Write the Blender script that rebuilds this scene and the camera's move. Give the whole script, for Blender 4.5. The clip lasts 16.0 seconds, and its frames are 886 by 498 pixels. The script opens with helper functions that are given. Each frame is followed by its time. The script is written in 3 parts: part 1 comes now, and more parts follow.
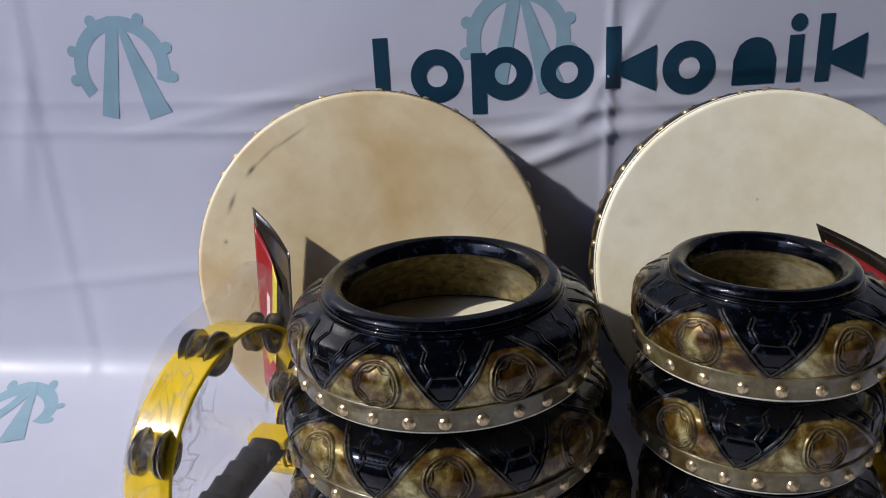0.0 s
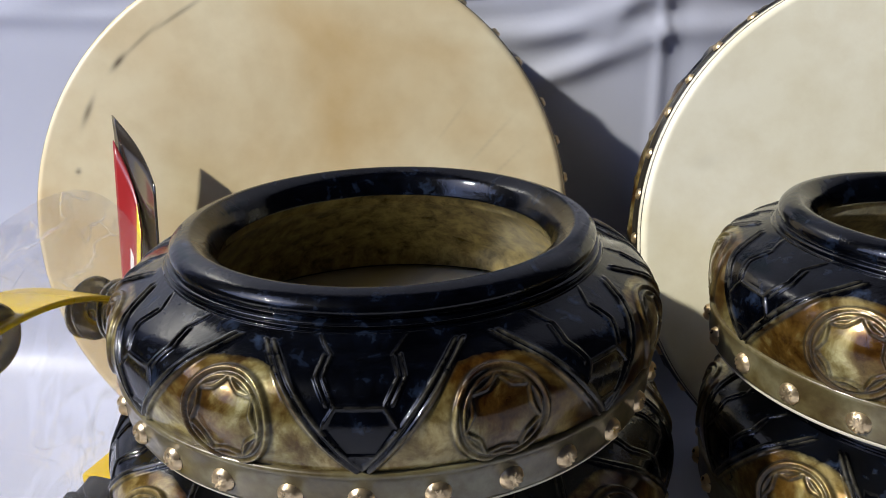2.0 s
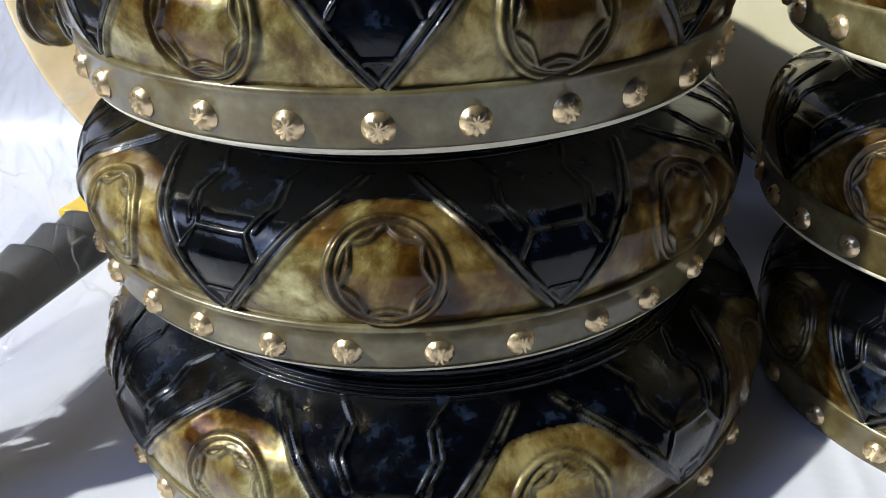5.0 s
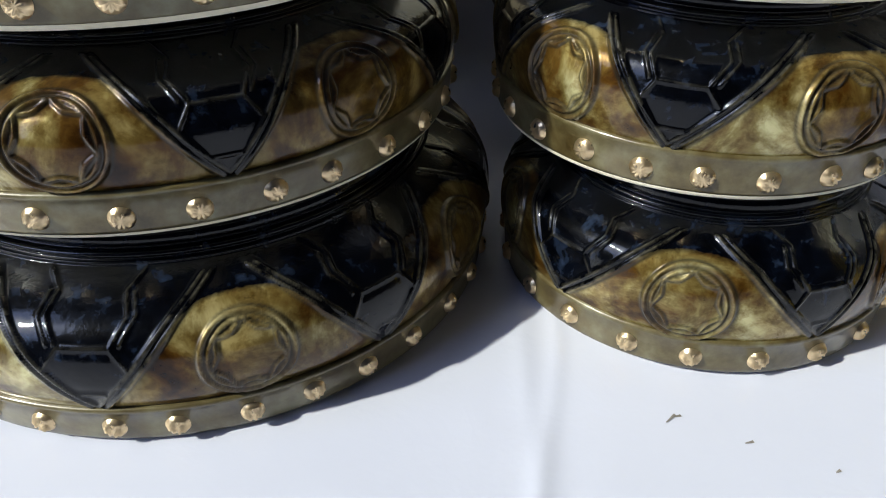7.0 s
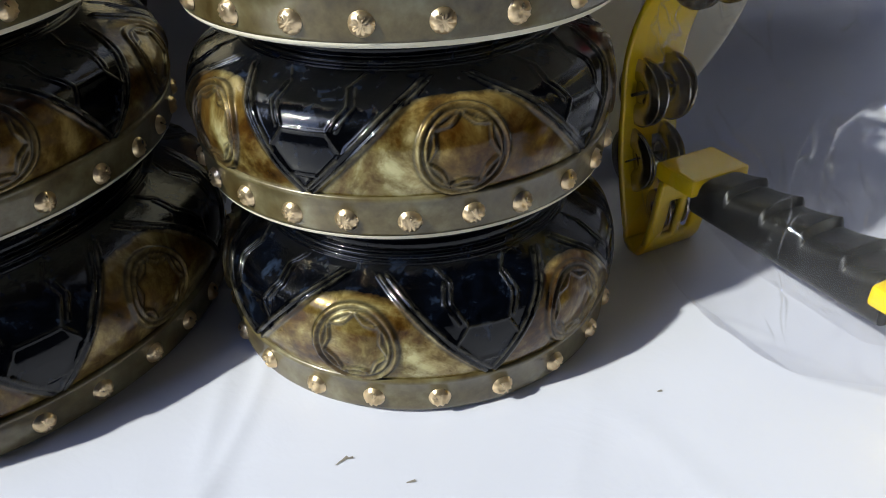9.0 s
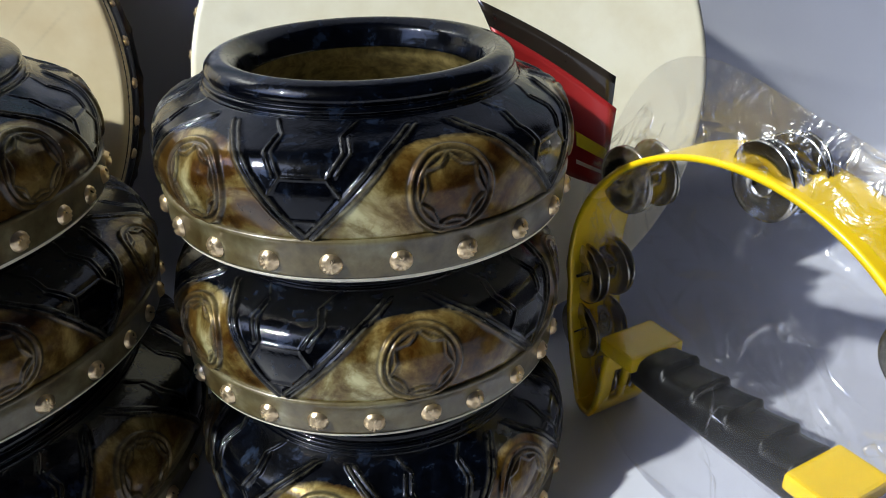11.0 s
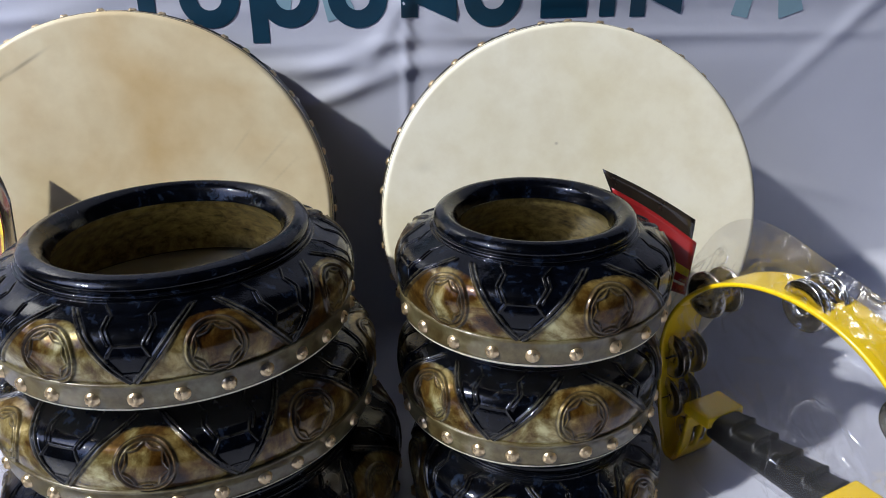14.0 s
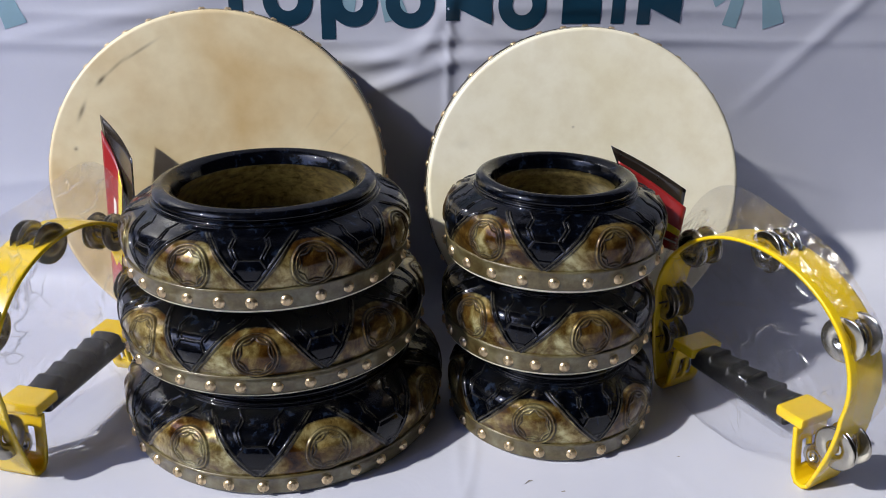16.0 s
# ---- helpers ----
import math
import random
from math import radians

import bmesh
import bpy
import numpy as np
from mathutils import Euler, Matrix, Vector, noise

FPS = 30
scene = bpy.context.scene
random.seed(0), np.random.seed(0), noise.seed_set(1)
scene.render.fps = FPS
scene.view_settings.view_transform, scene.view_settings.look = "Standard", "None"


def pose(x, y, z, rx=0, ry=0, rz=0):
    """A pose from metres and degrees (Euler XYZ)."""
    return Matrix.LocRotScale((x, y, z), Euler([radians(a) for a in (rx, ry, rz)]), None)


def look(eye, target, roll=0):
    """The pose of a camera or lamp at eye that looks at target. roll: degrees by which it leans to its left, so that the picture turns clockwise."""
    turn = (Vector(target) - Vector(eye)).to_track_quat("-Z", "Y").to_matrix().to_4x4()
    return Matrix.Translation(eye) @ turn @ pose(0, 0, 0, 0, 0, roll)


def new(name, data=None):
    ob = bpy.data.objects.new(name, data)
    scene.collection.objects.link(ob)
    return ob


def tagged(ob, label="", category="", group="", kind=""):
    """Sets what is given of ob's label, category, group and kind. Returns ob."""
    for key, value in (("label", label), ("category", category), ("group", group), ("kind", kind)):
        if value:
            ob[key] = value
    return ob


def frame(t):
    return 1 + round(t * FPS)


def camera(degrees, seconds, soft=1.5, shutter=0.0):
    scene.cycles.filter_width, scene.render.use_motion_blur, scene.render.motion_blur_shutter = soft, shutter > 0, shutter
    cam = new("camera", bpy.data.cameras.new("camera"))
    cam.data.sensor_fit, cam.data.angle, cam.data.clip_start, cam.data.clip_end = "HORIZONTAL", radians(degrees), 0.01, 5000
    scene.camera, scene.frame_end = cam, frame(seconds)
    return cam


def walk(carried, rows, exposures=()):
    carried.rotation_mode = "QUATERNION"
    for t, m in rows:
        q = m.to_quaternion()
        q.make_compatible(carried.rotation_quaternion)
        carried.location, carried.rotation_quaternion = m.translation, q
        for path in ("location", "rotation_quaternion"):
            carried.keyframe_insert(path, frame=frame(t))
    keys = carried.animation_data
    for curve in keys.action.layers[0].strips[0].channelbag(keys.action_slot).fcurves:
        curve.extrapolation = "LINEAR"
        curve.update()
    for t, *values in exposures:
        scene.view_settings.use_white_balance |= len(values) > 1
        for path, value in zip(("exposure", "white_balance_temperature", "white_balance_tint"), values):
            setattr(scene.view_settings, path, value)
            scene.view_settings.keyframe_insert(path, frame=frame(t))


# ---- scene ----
# ---- camera ----
cam = camera(59.27, 16.0, soft=1.0)
PATH = [  # seconds, x, y, z, pitch, lean, yaw
    (0, 0.0126, -0.0202, 0.5501, -19.93, -3.03, 3.61),
    (0.5, 0.0501, 0.0694, 0.5171, -20.14, -2.92, 4.34),
    (1, 0.0510, 0.1787, 0.4712, -20.20, -1.81, 4.04),
    (1.5, 0.0432, 0.2316, 0.4438, -20.91, -0.99, 4.21),
    (2, 0.0267, 0.2695, 0.4032, -20.23, -1.10, 4.18),
    (2.5, 0.0102, 0.3020, 0.3683, -20.44, -0.92, 4.28),
    (3, 0.0083, 0.3140, 0.3468, -20.82, -1.19, 4.76),
    (3.5, 0.0068, 0.3166, 0.3236, -22.20, -1.41, 4.49),
    (4, 0.0086, 0.3154, 0.3068, -23.88, -1.52, 4.84),
    (4.2, 0.0085, 0.3145, 0.3021, -25.24, -1.63, 4.94),
    (6.3, 0.0552, 0.2604, 0.2831, -35.18, 0.13, 2.22),
    (6.5, 0.0744, 0.2594, 0.2869, -35.42, 0.18, 1.44),
    (7, 0.1229, 0.2559, 0.2853, -35.22, 0.30, -0.13),
    (7.5, 0.1689, 0.2605, 0.2928, -36.06, 0.44, -1.71),
    (8, 0.2102, 0.2597, 0.2914, -35.95, -0.34, -2.50),
    (8.5, 0.2406, 0.2607, 0.2903, -35.34, -0.54, -3.11),
    (9, 0.2799, 0.2545, 0.2907, -32.95, -1.67, -1.46),
    (9.2, 0.2826, 0.2544, 0.2983, -32.16, -1.37, -2.24),
    (11.3, 0.2915, 0.2392, 0.3889, -26.80, -1.13, -3.54),
    (11.5, 0.2860, 0.2341, 0.4020, -26.36, -1.13, -3.60),
    (12, 0.2722, 0.2084, 0.4293, -25.12, -1.49, -2.92),
    (12.5, 0.2467, 0.1812, 0.4607, -25.05, -1.51, -2.45),
    (13, 0.2177, 0.1426, 0.4763, -24.62, -1.04, -2.30),
    (13.5, 0.1957, 0.1105, 0.4945, -24.40, -0.97, -2.19),
    (14, 0.1693, 0.0662, 0.5086, -23.64, -0.66, -2.32),
    (14.5, 0.1528, 0.0327, 0.5165, -23.64, -0.11, -2.10),
    (15, 0.1405, -0.0061, 0.5221, -23.56, 0.07, -2.09),
    (15.5, 0.1327, -0.0574, 0.5240, -23.09, 0.35, -1.99),
    (16, 0.1245, -0.1110, 0.5233, -23.02, 0.65, -2.00),
]


def heading(x, y, z, pitch, lean, yaw):
    return pose(x, y, z, 90 + pitch, 0, yaw) @ pose(0, 0, 0, 0, 0, lean)


EXPOSURES = [(0.0, -0.57, 6850, 10), (1.0, -0.34, 6900, 9), (2.0, -0.18, 6950, 6), (3.5, 0.06, 6850, 0), (6.5, 0.16, 7000, -1), (9.0, 0.15, 7000, -1), (12.5, -0.10, 6350, 4), (16.0, -0.24, 6800, 8)]  # seconds, stops, kelvin, tint
walk(cam, [(t, heading(*row)) for t, *row in PATH], EXPOSURES)


# ---- world, sun and large lights ----
world = bpy.data.worlds.new("sky")
scene.world = world
world.use_nodes = True
wn = world.node_tree.nodes
sky = wn.new("ShaderNodeTexSky")
sky.sky_type = "NISHITA"
sky.sun_disc = False
sky.sun_elevation = radians(39)
sky.sun_rotation = radians(245)
world.node_tree.links.new(sky.outputs[0], wn["Background"].inputs[0])
wn["Background"].inputs[1].default_value = 0.10

SUN_WAY = Vector((0.705, 0.328, -0.628)).normalized()
sun_data = bpy.data.lights.new("sun", "SUN")
sun_data.energy, sun_data.angle, sun_data.color = 5.0, radians(1.8), (1.0, 0.98, 0.95)
sun = new("sun", sun_data)
sun.matrix_world = look((-2, -2, 2), Vector((-2, -2, 2)) + SUN_WAY)

# added blue fill lamp in the made-up opening, tints the shadows like skylight
fill_data = bpy.data.lights.new("added_sky_fill", "AREA")
fill_data.shape, fill_data.size, fill_data.size_y = "RECTANGLE", 2.3, 2.6
fill_data.energy, fill_data.color = 60.0, (0.27, 0.40, 1.0)
fill_lamp = new("added_sky_fill", fill_data)
fill_lamp.matrix_world = look((-2.28, -0.75, 2.35), (0.0, -0.75, 2.35))


# ---- materials ----
def material(name):
    m = bpy.data.materials.new(name)
    m.use_nodes = True
    return m, m.node_tree.nodes, m.node_tree.links, m.node_tree.nodes["Principled BSDF"]


def put(links, socket, value):
    if hasattr(value, "links"):
        links.new(value, socket)
    else:
        socket.default_value = value


def coords(nodes, links, scale=1.0):
    tc = nodes.new("ShaderNodeTexCoord")
    mp = nodes.new("ShaderNodeMapping")
    links.new(tc.outputs["Object"], mp.inputs[0])
    mp.inputs["Scale"].default_value = (scale, scale, scale)
    return mp.outputs[0]


def noise_tex(nodes, links, vec, scale, detail=4.0, rough=0.55, distort=0.0):
    n = nodes.new("ShaderNodeTexNoise")
    links.new(vec, n.inputs["Vector"])
    n.inputs["Scale"].default_value = scale
    n.inputs["Detail"].default_value = detail
    n.inputs["Roughness"].default_value = rough
    n.inputs["Distortion"].default_value = distort
    return n.outputs["Fac"]


def ramp(nodes, links, fac, stops):
    r = nodes.new("ShaderNodeValToRGB")
    while len(r.color_ramp.elements) < len(stops):
        r.color_ramp.elements.new(0.5)
    for e, (p, c) in zip(r.color_ramp.elements, stops):
        e.position = p
        e.color = (*c, 1) if len(c) == 3 else c
    links.new(fac, r.inputs[0])
    return r.outputs[0]


def mix(nodes, links, fac, a, b, blend="MIX"):
    m = nodes.new("ShaderNodeMix")
    m.data_type, m.blend_type = "RGBA", blend
    put(links, m.inputs[0], fac)
    put(links, m.inputs[6], a)
    put(links, m.inputs[7], b)
    return m.outputs[2]


def bump(nodes, links, bsdf, height, strength, distance):
    b = nodes.new("ShaderNodeBump")
    b.inputs["Strength"].default_value = strength
    b.inputs["Distance"].default_value = distance
    links.new(height, b.inputs["Height"])
    links.new(b.outputs[0], bsdf.inputs["Normal"])
    links.new(b.outputs[0], bsdf.inputs["Coat Normal"])


def attribute(nodes, name):
    a = nodes.new("ShaderNodeAttribute")
    a.attribute_name = name
    return a.outputs["Fac"]


def plain(name, colour, rough=0.5, metal=0.0, spread=0.12, scale=60.0, relief=0.15, coat=0.0):
    m, nodes, links, b = material(name)
    v = coords(nodes, links)
    n1 = noise_tex(nodes, links, v, scale, 5)
    n2 = noise_tex(nodes, links, v, scale * 0.13, 3)
    lo = tuple(c * (1 - spread) for c in colour)
    hi = tuple(min(1, c * (1 + spread)) for c in colour)
    both = mix(nodes, links, 0.5, n1, n2)
    put(links, b.inputs["Base Color"], ramp(nodes, links, both, [(0.35, lo), (0.65, hi)]))
    b.inputs["Metallic"].default_value = metal
    put(links, b.inputs["Roughness"], ramp(nodes, links, n2, [(0.3, (rough * 0.8,) * 3), (0.7, (min(1, rough * 1.2),) * 3)]))
    b.inputs["Coat Weight"].default_value = coat
    bump(nodes, links, b, n1, relief, 0.001)
    return m


def make_glaze():
    """Navy lacquer with marbled gold arches under a clear coat."""
    m, nodes, links, b = material("marbled_lacquer")
    v = coords(nodes, links)
    big = noise_tex(nodes, links, v, 26, 5, 0.6, 0.6)
    fine = noise_tex(nodes, links, v, 95, 6, 0.65, 0.3)
    wide = noise_tex(nodes, links, v, 11, 3, 0.5)
    gold = ramp(nodes, links, big, [(0.34, (0.030, 0.012, 0.002)), (0.43, (0.100, 0.054, 0.011)),
                                    (0.52, (0.21, 0.168, 0.060)), (0.64, (0.52, 0.485, 0.26))])
    speck = ramp(nodes, links, fine, [(0.40, (0.40, 0.31, 0.17)), (0.56, (1, 1, 1))])
    gold = mix(nodes, links, 0.75, gold, speck, "MULTIPLY")
    amber = ramp(nodes, links, wide, [(0.45, (1, 1, 1)), (0.62, (0.66, 0.46, 0.20))])
    gold = mix(nodes, links, 0.8, gold, amber, "MULTIPLY")
    navy = ramp(nodes, links, fine, [(0.42, (0.0006, 0.0009, 0.002)), (0.57, (0.0016, 0.0028, 0.0065)), (0.72, (0.028, 0.044, 0.082))])
    navy2 = ramp(nodes, links, big, [(0.45, (0.25, 0.28, 0.32)), (0.7, (1, 1, 1))])
    navy = mix(nodes, links, 1.0, navy, navy2, "MULTIPLY")
    soft = nodes.new("ShaderNodeMath")
    soft.operation = "ADD"
    links.new(attribute(nodes, "gold"), soft.inputs[0])
    wob = nodes.new("ShaderNodeMath")
    wob.operation = "MULTIPLY_ADD"
    links.new(fine, wob.inputs[0])
    wob.inputs[1].default_value, wob.inputs[2].default_value = 0.5, -0.25
    links.new(wob.outputs[0], soft.inputs[1])
    mask = ramp(nodes, links, soft.outputs[0], [(0.35, (0, 0, 0)), (0.65, (1, 1, 1))])
    col = mix(nodes, links, mask, navy, gold)
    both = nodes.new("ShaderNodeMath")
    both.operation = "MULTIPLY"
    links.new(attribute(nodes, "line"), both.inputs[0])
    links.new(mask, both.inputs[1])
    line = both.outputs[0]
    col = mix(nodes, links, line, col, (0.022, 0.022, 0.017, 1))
    # paler rib crests: worn metal, plus sun glints put into the colour
    wear_and_glint = nodes.new("ShaderNodeMath")
    wear_and_glint.operation = "MULTIPLY"
    links.new(attribute(nodes, "crest"), wear_and_glint.inputs[0])
    links.new(ramp(nodes, links, fine, [(0.40, (0.0,) * 3), (0.64, (0.34,) * 3)]), wear_and_glint.inputs[1])
    col = mix(nodes, links, wear_and_glint.outputs[0], col, (0.24, 0.215, 0.145, 1))
    inner = ramp(nodes, links, fine, [(0.35, (0.060, 0.043, 0.012)), (0.65, (0.225, 0.175, 0.068))])
    col = mix(nodes, links, attribute(nodes, "inside"), col, inner)
    put(links, b.inputs["Base Color"], col)
    shine = nodes.new("ShaderNodeMath")
    shine.operation = "MULTIPLY"
    links.new(mask, shine.inputs[0])
    shine.inputs[1].default_value = 0.38
    links.new(shine.outputs[0], b.inputs["Metallic"])
    b.inputs["Specular IOR Level"].default_value = 0.05
    put(links, b.inputs["Roughness"], ramp(nodes, links, fine, [(0.3, (0.26,) * 3), (0.75, (0.42,) * 3)]))
    b.inputs["Coat Weight"].default_value = 0.85
    b.inputs["Coat IOR"].default_value = 1.42
    b.inputs["Coat Roughness"].default_value = 0.035
    bump(nodes, links, b, mix(nodes, links, 0.45, big, fine), 0.27, 0.002)
    return m


def make_band():
    m, nodes, links, b = material("olive_band")
    v = coords(nodes, links)
    a = noise_tex(nodes, links, v, 40, 5, 0.6)
    f = noise_tex(nodes, links, v, 170, 4, 0.6)
    c = ramp(nodes, links, a, [(0.32, (0.050, 0.031, 0.008)), (0.5, (0.115, 0.092, 0.039)), (0.68, (0.185, 0.170, 0.098))])
    c = mix(nodes, links, 0.5, c, ramp(nodes, links, f, [(0.35, (0.6, 0.55, 0.45)), (0.6, (1, 1, 1))]), "MULTIPLY")
    put(links, b.inputs["Base Color"], c)
    b.inputs["Roughness"].default_value = 0.36
    b.inputs["Metallic"].default_value = 0.18
    b.inputs["Coat Weight"].default_value = 0.5
    b.inputs["Coat Roughness"].default_value = 0.12
    bump(nodes, links, b, f, 0.12, 0.001)
    return m


def make_skin(name, pale, tan, amount):
    """Stretched hide with blotches, scuffs and fine pores."""
    m, nodes, links, b = material(name)
    v = coords(nodes, links)
    wide = noise_tex(nodes, links, v, 5.5, 4, 0.55, 0.4)
    mid = noise_tex(nodes, links, v, 24, 5, 0.6)
    fine = noise_tex(nodes, links, v, 240, 3)
    c = ramp(nodes, links, wide, [(0.40, pale), (0.40 + amount, tan)])
    c = mix(nodes, links, 0.35, c, ramp(nodes, links, mid, [(0.35, (0.78, 0.72, 0.62)), (0.6, (1, 1, 1))]), "MULTIPLY")
    c = mix(nodes, links, attribute(nodes, "scuff"), c, (0.09, 0.06, 0.035, 1))
    put(links, b.inputs["Base Color"], c)
    b.inputs["Roughness"].default_value = 0.42
    b.inputs["Subsurface Weight"].default_value = 0.0
    h = mix(nodes, links, 0.5, fine, mid)
    bump(nodes, links, b, h, 0.08, 0.001)
    return m


def make_banner():
    m, nodes, links, b = material("banner_vinyl")
    v = coords(nodes, links)
    wide = noise_tex(nodes, links, v, 4, 4, 0.55)
    mid = noise_tex(nodes, links, v, 20, 4, 0.6, 1.0)
    fine = noise_tex(nodes, links, v, 320, 3)
    c = ramp(nodes, links, wide, [(0.3, (0.555, 0.575, 0.68)), (0.7, (0.615, 0.635, 0.74))])
    put(links, b.inputs["Base Color"], c)
    put(links, b.inputs["Roughness"], ramp(nodes, links, mid, [(0.3, (0.30,) * 3), (0.7, (0.46,) * 3)]))
    h = mix(nodes, links, 0.12, mid, fine)
    bump(nodes, links, b, h, 0.10, 0.004)
    return m


def make_plastic(name, colour, rough):
    m = plain(name, colour, rough, 0.0, 0.06, 40, 0.05, 0.3)
    return m


def make_film():
    """Clear crinkled wrapping film: mostly see-through, with gloss and painted pale glints along noise lines."""
    m, nodes, links, b = material("clear_film")
    out = nodes["Material Output"]
    v = coords(nodes, links)
    n1 = noise_tex(nodes, links, v, 13, 2, 0.5, 1.2)
    n2 = noise_tex(nodes, links, v, 9, 3, 0.5, 0.8)
    clear = nodes.new("ShaderNodeBsdfTransparent")
    clear.inputs[0].default_value = (0.97, 0.97, 0.98, 1)
    gloss = nodes.new("ShaderNodeBsdfGlossy")
    gloss.inputs["Roughness"].default_value = 0.17
    gloss.inputs[0].default_value = (0.95, 0.95, 0.95, 1)
    haze = nodes.new("ShaderNodeBsdfTranslucent")
    haze.inputs[0].default_value = (0.85, 0.85, 0.88, 1)
    n3 = noise_tex(nodes, links, v, 8, 2, 0.5, 1.6)
    ridge = mix(nodes, links, 1.0, ramp(nodes, links, n1, [(0.482, (0, 0, 0)), (0.50, (1, 1, 1)), (0.518, (0, 0, 0))]),
                ramp(nodes, links, n3, [(0.489, (0, 0, 0)), (0.50, (1, 1, 1)), (0.511, (0, 0, 0))]), "LIGHTEN")
    ridge = mix(nodes, links, 1.0, ridge, ramp(nodes, links, n2, [(0.50, (0.04,) * 3), (0.64, (1, 1, 1))]), "MULTIPLY")
    bm_ = nodes.new("ShaderNodeBump")
    bm_.inputs["Strength"].default_value = 0.8
    bm_.inputs["Distance"].default_value = 0.006
    crinkle = mix(nodes, links, 0.5, ridge, noise_tex(nodes, links, v, 55, 3, 0.6, 0.8))
    links.new(crinkle, bm_.inputs["Height"])
    links.new(bm_.outputs[0], gloss.inputs["Normal"])
    fres = nodes.new("ShaderNodeFresnel")
    fres.inputs[0].default_value = 1.45
    less = nodes.new("ShaderNodeMath")
    less.operation = "MULTIPLY_ADD"
    links.new(fres.outputs[0], less.inputs[0])
    less.inputs[1].default_value, less.inputs[2].default_value = 0.12, 0.022
    more = nodes.new("ShaderNodeMath")
    more.operation = "MULTIPLY_ADD"
    links.new(ridge, more.inputs[0])
    more.inputs[1].default_value = 0.35
    links.new(less.outputs[0], more.inputs[2])
    one = nodes.new("ShaderNodeMixShader")
    links.new(more.outputs[0], one.inputs[0])
    links.new(clear.outputs[0], one.inputs[1])
    links.new(gloss.outputs[0], one.inputs[2])
    two = nodes.new("ShaderNodeMixShader")
    # whiter along the noise lines, a painted stand-in for glints on creases
    put(links, two.inputs[0], mix(nodes, links, ridge, (0.028, 0.028, 0.028, 1), (0.26, 0.26, 0.26, 1)))
    links.new(one.outputs[0], two.inputs[1])
    links.new(haze.outputs[0], two.inputs[2])
    links.new(two.outputs[0], out.inputs[0])
    return m


GLAZE = make_glaze()
BAND = make_band()
SKIN_TAN = make_skin("tan_hide", (0.83, 0.735, 0.505), (0.66, 0.485, 0.245), 0.28)
SKIN_PALE = make_skin("pale_hide", (0.86, 0.825, 0.675), (0.79, 0.735, 0.545), 0.30)
BRASS = plain("brass_stud", (0.78, 0.60, 0.36), 0.30, 0.9, 0.2, 300, 0.2)
VINYL = make_banner()
INK_DARK = plain("dark_teal_ink", (0.006, 0.045, 0.085), 0.4, 0.0, 0.12, 60, 0.05)
INK_PALE = plain("pale_teal_ink", (0.27, 0.43, 0.52), 0.4, 0.0, 0.10, 30, 0.05)
YELLOW = make_plastic("yellow_plastic", (0.82, 0.56, 0.012), 0.28)
DARK_BAND = plain("black_lacquer", (0.02, 0.017, 0.012), 0.3, 0.0, 0.25, 90, 0.1, 0.4)
RUBBER = plain("black_rubber", (0.004, 0.0043, 0.0048), 0.40, 0.0, 0.2, 120, 0.2)
STEEL = plain("nickel_jingle", (0.44, 0.415, 0.35), 0.22, 1.0, 0.18, 90, 0.15)
SCUFF = plain("grey_scuff", (0.22, 0.20, 0.18), 0.7, 0.0, 0.3, 400, 0.1)
FILM = make_film()
CARD_RED = plain("red_card", (0.31, 0.018, 0.020), 0.30, 0.0, 0.1, 60, 0.05, 0.3)
CARD_YELLOW = plain("yellow_card_print", (0.75, 0.62, 0.03), 0.30, 0.0, 0.1, 60, 0.05, 0.3)
CARD_BACK = plain("dark_card_back", (0.028, 0.022, 0.017), 0.16, 0.0, 0.2, 60, 0.05, 0.4)
CARD_WHITE = plain("white_card_print", (0.75, 0.72, 0.66), 0.35, 0.0, 0.06, 60, 0.05)
# near black, so that the added room reflects and bounces little
DARK_SURROUND = plain("plaster", (0.06, 0.058, 0.056), 0.85, 0.0, 0.1, 14, 0.3)
CONCRETE = plain("cement_floor", (0.12, 0.115, 0.11), 0.8, 0.0, 0.15, 9, 0.4)


# ---- helpers of the build ----
def mesh_of(name, verts, faces, mat, smooth=True):
    me = bpy.data.meshes.new(name)
    me.from_pydata([tuple(v) for v in verts], [], faces)
    me.materials.append(mat)
    if smooth:
        me.polygons.foreach_set("use_smooth", [True] * len(me.polygons))
    me.update()
    return me


def set_attr(me, name, values):
    a = me.attributes.new(name, "FLOAT", "POINT")
    a.data.foreach_set("value", np.asarray(values, dtype=np.float32))


def part(name, data, parent, label="", m=None):
    """Links a mesh as one object under its thing or part."""
    ob = new(name, data)
    ob.parent = parent
    if m is not None:
        ob.matrix_basis = m
    return tagged(ob, label)


def from_bmesh(name, bm, mat, smooth=False):
    me = bpy.data.meshes.new(name)
    bm.normal_update()
    bm.to_mesh(me)
    bm.free()
    me.materials.append(mat)
    if smooth:
        me.polygons.foreach_set("use_smooth", [True] * len(me.polygons))
    return me


def grid_faces(n, m, wrap_n=False, wrap_m=False):
    """Quads of an n by m lattice of points, row by row."""
    i = np.arange(n if wrap_n else n - 1)[:, None]
    j = np.arange(m if wrap_m else m - 1)[None, :]
    i2, j2 = (i + 1) % n, (j + 1) % m
    return np.stack(np.broadcast_arrays(i * m + j, i2 * m + j, i2 * m + j2, i * m + j2), -1).reshape(-1, 4).tolist()


